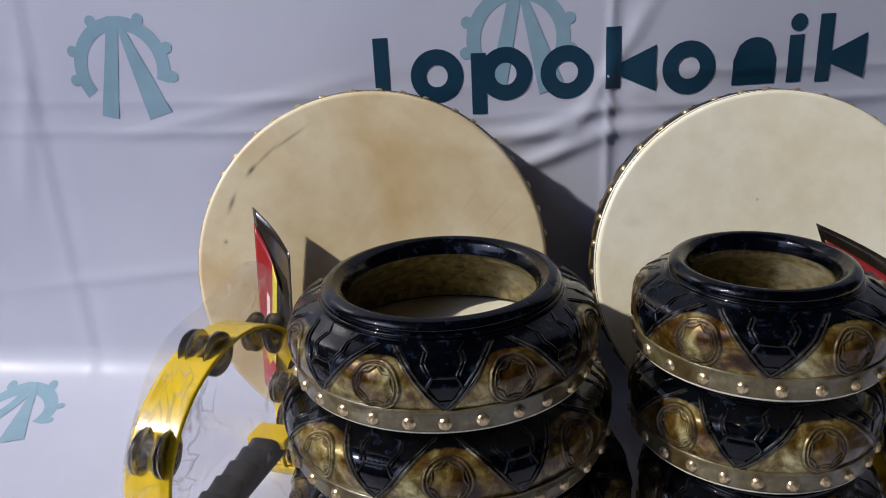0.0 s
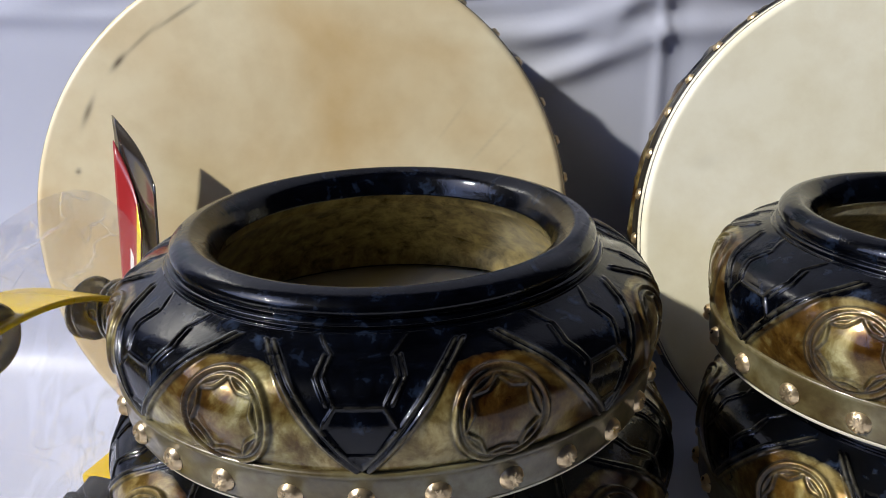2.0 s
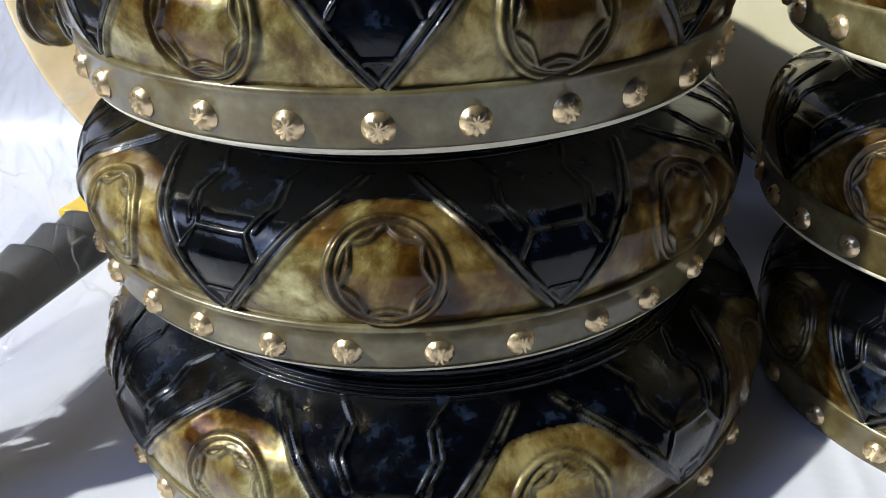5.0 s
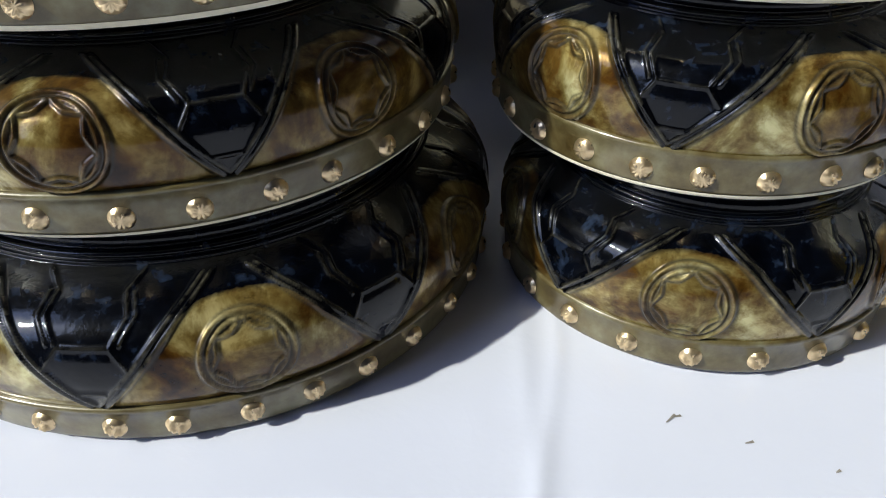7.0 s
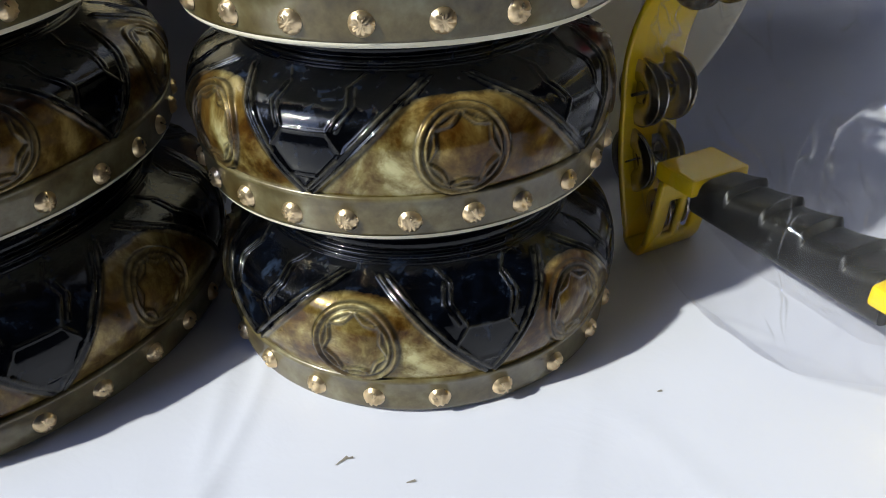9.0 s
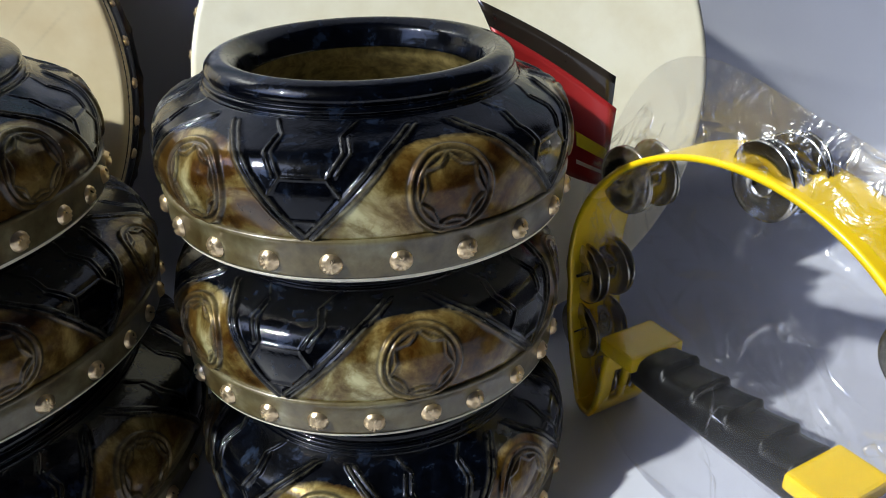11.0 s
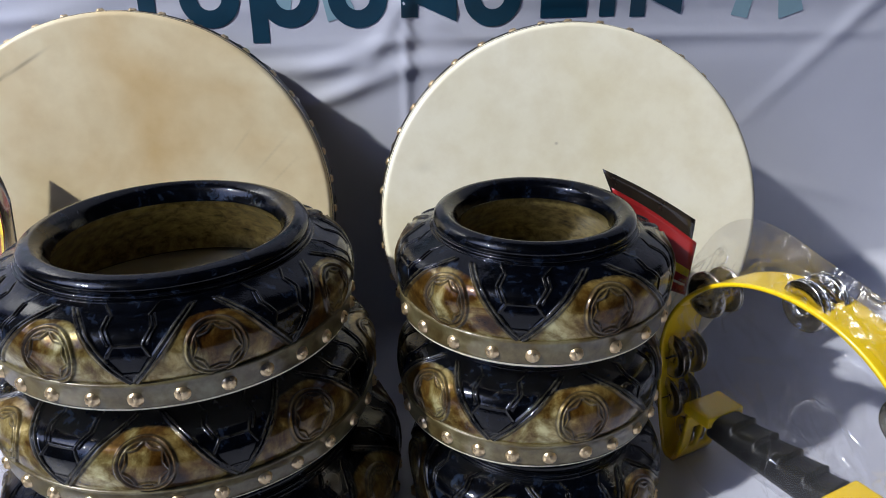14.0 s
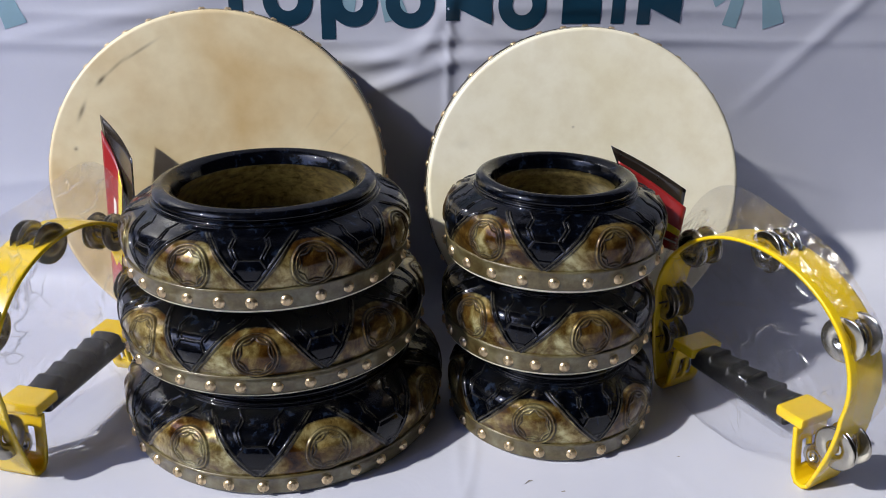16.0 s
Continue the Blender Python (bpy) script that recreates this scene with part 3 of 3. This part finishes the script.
def hand_drum(x, y, z, R, H, lip, mouth, arches, phase, studs, stud_phase, label, count, step, group, cuts=()):
    drum = tagged(new("hand_drum"), label, "drum", group)
    drum.matrix_basis = pose(x, y, z)
    part("shell", shell_mesh(R, H, lip, mouth, arches, radians(phase), count, step, cuts), drum, "navy and marbled gold lacquered shell with embossed arches")
    part("band", band_mesh(R), drum, "olive gold band")
    part("skin", skin_mesh(R * (0.975 if z == 0 else 0.996), SKIN_PALE), drum, "cream hide drumhead")
    for i in range(studs):
        a = stud_phase + 360 * i / studs + random.uniform(-0.8, 0.8)
        m = pose(0, 0, 0, 0, 0, a) @ Matrix.Translation((R * 1.004, 0, 0.0118 + random.uniform(-0.0006, 0.0006))) @ pose(0, 0, 0, random.uniform(0, 90), 0, 0)
        part("stud", STUD, drum, m=m)
    return drum


def large_drum(centre, R, H, lean, yaw, mat, studs, scuffs, label):
    """A wide hand drum stood on its edge, leaning on the wall with its drumhead to the front."""
    drum = tagged(new("large_drum"), label, "drum")
    drum.matrix_basis = Matrix.Translation(centre) @ pose(0, 0, 0, 0, 0, yaw) @ pose(0, 0, 0, -90 - lean, 0, 0)
    part("shell", shell_mesh(R * 0.985, H, R * 0.72, R * 0.60, 8, 0.3, 240, 0.004), drum, "dark lacquered shell")
    part("band", band_mesh(R * 0.994, 200, DARK_BAND), drum, "near-black lacquered band")
    part("skin", skin_mesh(R * 0.9975, mat, 1.0, scuffs, 150, 480), drum, "stretched hide drumhead")
    for i in range(studs):
        m = pose(0, 0, 0, 0, 0, 360 * i / studs + random.uniform(-1, 1)) @ Matrix.Translation((R * 1.001, 0, 0.0162))
        part("stud", STUD_SMALL, drum, m=m)
    return drum


# ---- tambourines ----
LONG = 1.10


def outline(points_per=64):
    """Run of the frame from one foot over the top to the other foot, in its own plane: half-moon with slightly drawn-in legs."""
    R, tall, cz = 0.117, 0.109, 0.115
    pts = []
    for k in range(8):
        t = k / 8
        pts.append((-0.100 - 0.0155 * math.sin(t * math.pi / 2), 0.006 + t * (cz - 0.02 - 0.006)))
    for k in range(points_per + 1):
        a = radians(190 - 200 * k / points_per)
        pts.append((R * math.cos(a), cz + tall * math.sin(a)))
    pts += [(-x, z) for x, z in pts[:8][::-1]]
    return [(x * LONG, z) for x, z in pts]


def strip_mesh(name, path, width, thick, holes=()):
    """A strip swept along a path of (x, z), with slots left open; the strip's width runs along y."""
    p = np.array(path)
    s = np.concatenate([[0], np.cumsum(np.hypot(*np.diff(p, axis=0).T))])
    k = np.arange(0, s[-1], 0.0025)
    p = np.stack([np.interp(k, s, p[:, 0]), np.interp(k, s, p[:, 1])], 1)
    ys = np.array([0, 0.002, 0.010, 0.015, 0.020, 0.024, 0.029, 0.034, 0.042, 0.044]) * width / 0.044
    bm = bmesh.new()
    rows = [[bm.verts.new((x, y, z)) for y in ys] for x, z in p]
    for i in range(len(p) - 1):
        mid = (p[i] + p[i + 1]) / 2
        open_here = any(math.hypot(*(mid - np.array(h))) < 0.015 for h in holes)
        for j in range(len(ys) - 1):
            if open_here and j in (2, 3, 5, 6):
                continue
            bm.faces.new((rows[i][j], rows[i + 1][j], rows[i + 1][j + 1], rows[i][j + 1]))
    return from_bmesh(name, bm, YELLOW, True)


def jingle_mesh(r):
    """A dished metal disc with a raised cup and a rolled rim; its axis is y."""
    rows = [(0.0015, 0.0030), (0.004, 0.0032), (0.007, 0.0030), (0.0085, 0.0012), (0.010, 0.0), (r * 0.8, 0.0004), (r * 0.92, 0.0013), (r, 0.0012), (r * 1.005, 0.0004),
            (r * 0.93, 0.0002), (r * 0.8, -0.0005), (0.010, -0.0008), (0.0080, 0.0006), (0.0065, 0.0022), (0.0015, 0.0024)]
    v, f = lathe(rows, 40)
    v = v[:, [0, 2, 1]]
    return mesh_of("jingle", v, f, STEEL)


JINGLE = jingle_mesh(0.0215)


def grip_mesh(length):
    """A moulded rubber grip with finger ridges on its upper side; it runs along x."""
    n, m = 110, 24
    verts = []
    for i in range(n):
        t = i / (n - 1)
        x = (t - 0.5) * length
        ridge = 0.0055 * (((t * 5) % 1) ** 1.6) if 0.04 < t < 0.96 else 0
        for j in range(m):
            a = 2 * math.pi * j / m
            c, s = math.cos(a), math.sin(a)
            k = (abs(c) ** 4 + abs(s) ** 4) ** -0.25
            up = ridge if s * k > 0.5 else 0
            verts.append((x, 0.0178 * c * k, 0.0125 * s * k + up))
    faces = grid_faces(n, m, wrap_m=True) + [list(range(m))[::-1], [(n - 1) * m + j for j in range(m)]]
    me = mesh_of("grip", verts, faces, RUBBER)
    return me


def tambourine(m, label, flip):
    """Half-moon tambourine standing on its two feet; flip mirrors the places of its jingles."""
    t = tagged(new("tambourine"), label, "tambourine", "tambourines in bags")
    t.matrix_basis = m
    W = 0.046
    path = outline()
    angles = (-6, 46, 98, 150) if flip else (186, 137, 87, 31)
    spots = [(LONG * 0.112 * math.cos(radians(a)), 0.115 + 0.104 * math.sin(radians(a))) for a in angles] + [(-LONG * 0.1115, 0.058), (LONG * 0.1115, 0.058)]
    frame_ = part("frame", strip_mesh("frame", path, W, 0.003, spots), t, "yellow plastic half-moon frame")
    mod = frame_.modifiers.new("thick", "SOLIDIFY")
    mod.thickness, mod.offset = 0.0034, 0
    for s in (-LONG, LONG):
        leg = [(s * 0.100, 0.006), (s * 0.095, 0.0015), (s * 0.088, 0.002), (s * 0.0835, 0.010), (s * 0.080, 0.030), (s * 0.078, 0.048), (s * 0.076, 0.062)]
        lg = part("bracket", strip_mesh("bracket", leg, W, 0.003, [(s * 0.0805, 0.030)]), t)
        mod = lg.modifiers.new("thick", "SOLIDIFY")
        mod.thickness, mod.offset = 0.004, 0
        bm = bmesh.new()
        box(bm, (0.032, W, 0.0115), Matrix.Translation((s * 0.068, W / 2, 0.0668)), 0.0025)
        part("collar", from_bmesh("collar", bm, YELLOW), t)
        for y in (0.016, 0.029):
            part("jingle", JINGLE, t, m=Matrix.Translation((s * 0.091, y, 0.030)) @ pose(0, 0, 0, 0, random.uniform(-9, 9), random.uniform(-8, 8)) @ Matrix.Diagonal((0.62, 1, 0.62, 1)))
    part("grip", grip_mesh(0.128), t, "black rubber grip with finger ridges", Matrix.Translation((0, W / 2, 0.0585)))
    pin_v, pin_f = lathe([(0.0012, 0.003), (0.0012, W - 0.006)], 8)
    pin_me = mesh_of("pin", pin_v[:, [0, 2, 1]], pin_f, STEEL)
    for px_, pz in spots:
        part("pin", pin_me, t, m=Matrix.Translation((px_, 0, pz)))
        for y, k in ((0.0080, 1), (0.0128, -1), (0.0305, 1), (0.0355, -1)):
            wob = pose(0, 0, 0, random.uniform(-7, 7), 0, random.uniform(-7, 7))
            part("jingle", JINGLE, t, m=Matrix.Translation((px_, y, pz)) @ wob @ Matrix.Diagonal((1, k, 1, 1)))
    return t


# ---- build ----
banner = build_banner()
build_print(banner)
floor_marks(banner)
build_room()

LEFT = "drums stacked in the wide pile"
RIGHT = "drums stacked in the narrow pile"
hand_drum(-0.0260, 0.6747, 0.0, 0.1737, 0.0968, 0.133, 0.113, 8, -68.8, 35, -90.7, "wide navy and gold lacquered hand drum under two others", 1200, 0.0012, LEFT)
hand_drum(-0.0358, 0.6892, 0.0972, 0.1632, 0.0872, 0.119, 0.101, 8, -87.2, 32, -92.7, "navy and gold lacquered hand drum between two others", 1600, 0.0008, LEFT)
hand_drum(-0.0351, 0.6795, 0.1848, 0.1475, 0.0880, 0.113, 0.0955, 8, -109.3, 30, -86.9, "navy and gold lacquered hand drum topping the wide stack", 1800, 0.0007, LEFT)
hand_drum(0.2758, 0.6591, 0.0, 0.1129, 0.0931, 0.083, 0.068, 6, 0, 21, -86.0, "smaller navy and gold lacquered hand drum under two others", 1300, 0.0009, RIGHT, (-141, -72.5, -19))
hand_drum(0.2708, 0.6818, 0.0935, 0.1159, 0.0900, 0.083, 0.069, 6, 0, 25, -89.1, "smaller navy and gold lacquered hand drum between two others", 1300, 0.0009, RIGHT, (-112.6, -40))
hand_drum(0.2736, 0.6902, 0.1837, 0.1178, 0.0895, 0.085, 0.0685, 6, 0, 22, -97.2, "small navy and gold lacquered hand drum topping the narrow stack", 1300, 0.0009, RIGHT, (-163.5, -103, -35))

large_drum((-0.127, 0.846, 0.2135), 0.2115, 0.088, 13.0, 4.3, SKIN_TAN, 42,
           ((-0.136, 0.125, 0.007, 0.0022, 0.85, 0.9), (-0.118, 0.141, 0.016, 0.0016, 0.72, 0.45), (-0.088, 0.160, 0.020, 0.0016, 0.55, 0.55), (-0.162, 0.088, 0.010, 0.0022, 1.15, 0.75),
            (0.150, 0.060, 0.022, 0.0012, 0.80, 0.14), (0.160, 0.040, 0.018, 0.0010, 0.75, 0.12), (0.120, 0.075, 0.016, 0.0012, 0.9, 0.10), (-0.173, 0.042, 0.002, 0.002, 0, 0.8)),
           "large hand drum with a tan hide head against the banner")
large_drum((0.338, 0.838, 0.2045), 0.2030, 0.088, 13.0, 0, SKIN_PALE, 40,
           ((-0.016, 0.078, 0.0015, 0.0011, 0.4, 0.6), (-0.155, 0.056, 0.010, 0.006, 0.2, 0.12)),
           "large hand drum with a cream hide head against the banner")


def plane_pose(origin, way, lean=0.0):
    """x along way, z up, y to the side; lean: degrees by which the top tips towards -y."""
    e1 = Vector((way[0], way[1], 0)).normalized()
    e3 = Vector((-e1.y, e1.x, 0))
    m = Matrix((e1, e3, Vector((0, 0, 1)))).transposed().to_4x4()
    m.translation = origin
    return m @ pose(0, 0, 0, lean, 0, 0)


RIGHT_POSE = plane_pose((0.4626, 0.5974, 0), (0.434, -0.901))
tambourine(RIGHT_POSE, "yellow half-moon tambourine with a black grip in a clear bag", False)
LEFT_POSE = plane_pose((-0.2320, 0.6385, 0), (0.25, 0.968))
tambourine(LEFT_POSE, "yellow half-moon tambourine with a black ridged grip in a clear bag", True)


# ---- bags and header cards ----
def film_bag(m, size, reach, seed, label):
    """A loose clear pouch round a tambourine, spread on the floor and creased all over; reach: (degrees, extra) where its mouth is drawn out."""
    na, nr = 420, 120
    rng = np.random.default_rng(seed)
    a = np.linspace(0, 2 * np.pi, na, endpoint=False)
    dev = (np.degrees(a) - reach[0] + 180) % 360 - 180
    rim = size + reach[1] * np.exp(-(dev / 26.0) ** 2) + 0.005 * np.sin(3 * a + 1) + 0.003 * np.sin(7 * a)
    t = np.linspace(0, 1, nr)[:, None]
    x, z = 1.06 * rim * t * np.cos(a), 0.126 + 0.94 * rim * t * np.sin(a)
    sides = []
    for side in (-1, 1):
        puff = 0.030 * (1 - t ** 3.0) + 0.0006 + 0.026 * np.exp(-(np.maximum(z, 0) / 0.045) ** 2)
        fold = np.zeros_like(x)
        for _ in range(110):
            out = rng.uniform(0, 2 * math.pi)
            far = 0.125 * math.sqrt(rng.uniform(0.15, 1.15))
            px, pz = far * math.cos(out), 0.13 + far * math.sin(out)
            turn = rng.uniform(0, math.pi)
            ln, wd, dep = rng.uniform(0.010, 0.045), rng.uniform(0.0015, 0.005), rng.uniform(0.0008, 0.0030) * rng.choice((-1, 1))
            along = (x - px) * math.cos(turn) + (z - pz) * math.sin(turn)
            d = -(x - px) * math.sin(turn) + (z - pz) * math.cos(turn) + 0.0015 * np.sin(along * 160)
            fold += dep * np.exp(-np.abs(d) / wd) * np.exp(-(along / ln) ** 2)
        y = 0.023 + side * (puff + fold * (0.35 + 0.65 * t) * (1 - t ** 10))
        sides.append(np.stack([x, y, np.maximum(z, 0.0014 + 0.4 * np.abs(fold))], -1).reshape(-1, 3))
    bag = tagged(new("plastic_bag"), label, "plastic bag", "clear bags")
    f = grid_faces(nr, na, wrap_m=True)
    part("front_film", mesh_of("front_film", sides[0], f, FILM), bag)
    part("back_film", mesh_of("back_film", sides[1], [q[::-1] for q in f], FILM), bag)
    bag.matrix_basis = m
    return bag


def sheet(name, corners, mat, parent, label="", thick=0.0009, bow=0.004, n=14, span=(0, 1, 0, 1), lift=0.0):
    """A slightly bowed stiff card between four corners, or the stretch of it within span, lifted off its face."""
    p = [Vector(c) for c in corners]
    nrm = (p[1] - p[0]).cross(p[3] - p[0]).normalized()
    verts = []
    for i in range(n):
        for j in range(n):
            u = span[0] + (span[1] - span[0]) * i / (n - 1)
            w = span[2] + (span[3] - span[2]) * j / (n - 1)
            q = (p[0] * (1 - u) + p[1] * u) * (1 - w) + (p[3] * (1 - u) + p[2] * u) * w
            verts.append(q + nrm * (bow * math.sin(math.pi * u) * math.cos(w * 2.2) + lift))
    ob = part(name, mesh_of(name, verts, grid_faces(n, n), mat), parent, label)
    mod = ob.modifiers.new("thick", "SOLIDIFY")
    mod.thickness, mod.offset = thick, 0
    return ob


def header_card(front, back, stripe, label):
    card = tagged(new("header_card"), label, "card", "header cards")
    sheet("front_panel", front, CARD_RED, card, "red printed card")
    sheet("back_panel", back, CARD_BACK, card, "dark inner face")
    for u0, u1, w0, w1, mat in stripe:
        for side in (-1, 1):
            sheet("print", front, mat, card, "", 0.0002, span=(u0, u1, w0, w1), lift=side * 0.0007)
    return card


header_card([(0.354, 0.744, 0.2690), (0.4365, 0.732, 0.2160), (0.431, 0.730, 0.162), (0.398, 0.770, 0.165)],
            [(0.3462, 0.752, 0.2850), (0.4390, 0.748, 0.2330), (0.435, 0.745, 0.160), (0.404, 0.785, 0.162)],
            ((0.62, 0.98, 0.52, 0.66, CARD_YELLOW), (0.60, 0.95, 0.80, 0.84, CARD_WHITE)),
            "red and yellow folded header card of a clear bag")
header_card([(-0.2560, 0.819, 0.284), (-0.2260, 0.780, 0.226), (-0.2370, 0.757, 0.100), (-0.258, 0.785, 0.095)],
            [(-0.2570, 0.8255, 0.3015), (-0.2040, 0.764, 0.2640), (-0.2120, 0.758, 0.130), (-0.250, 0.797, 0.100)],
            ((0.70, 1.0, 0.0, 0.75, CARD_YELLOW), (0.40, 0.55, 0.32, 0.55, CARD_WHITE)),
            "red folded header card with yellow edge, of a clear bag")
film_bag(RIGHT_POSE, 0.139, (112, 0.016), 5, "crinkled clear plastic bag round a yellow tambourine by its card")
film_bag(LEFT_POSE, 0.147, (60, 0.030), 8, "crinkled clear plastic bag round a yellow tambourine by its red card")
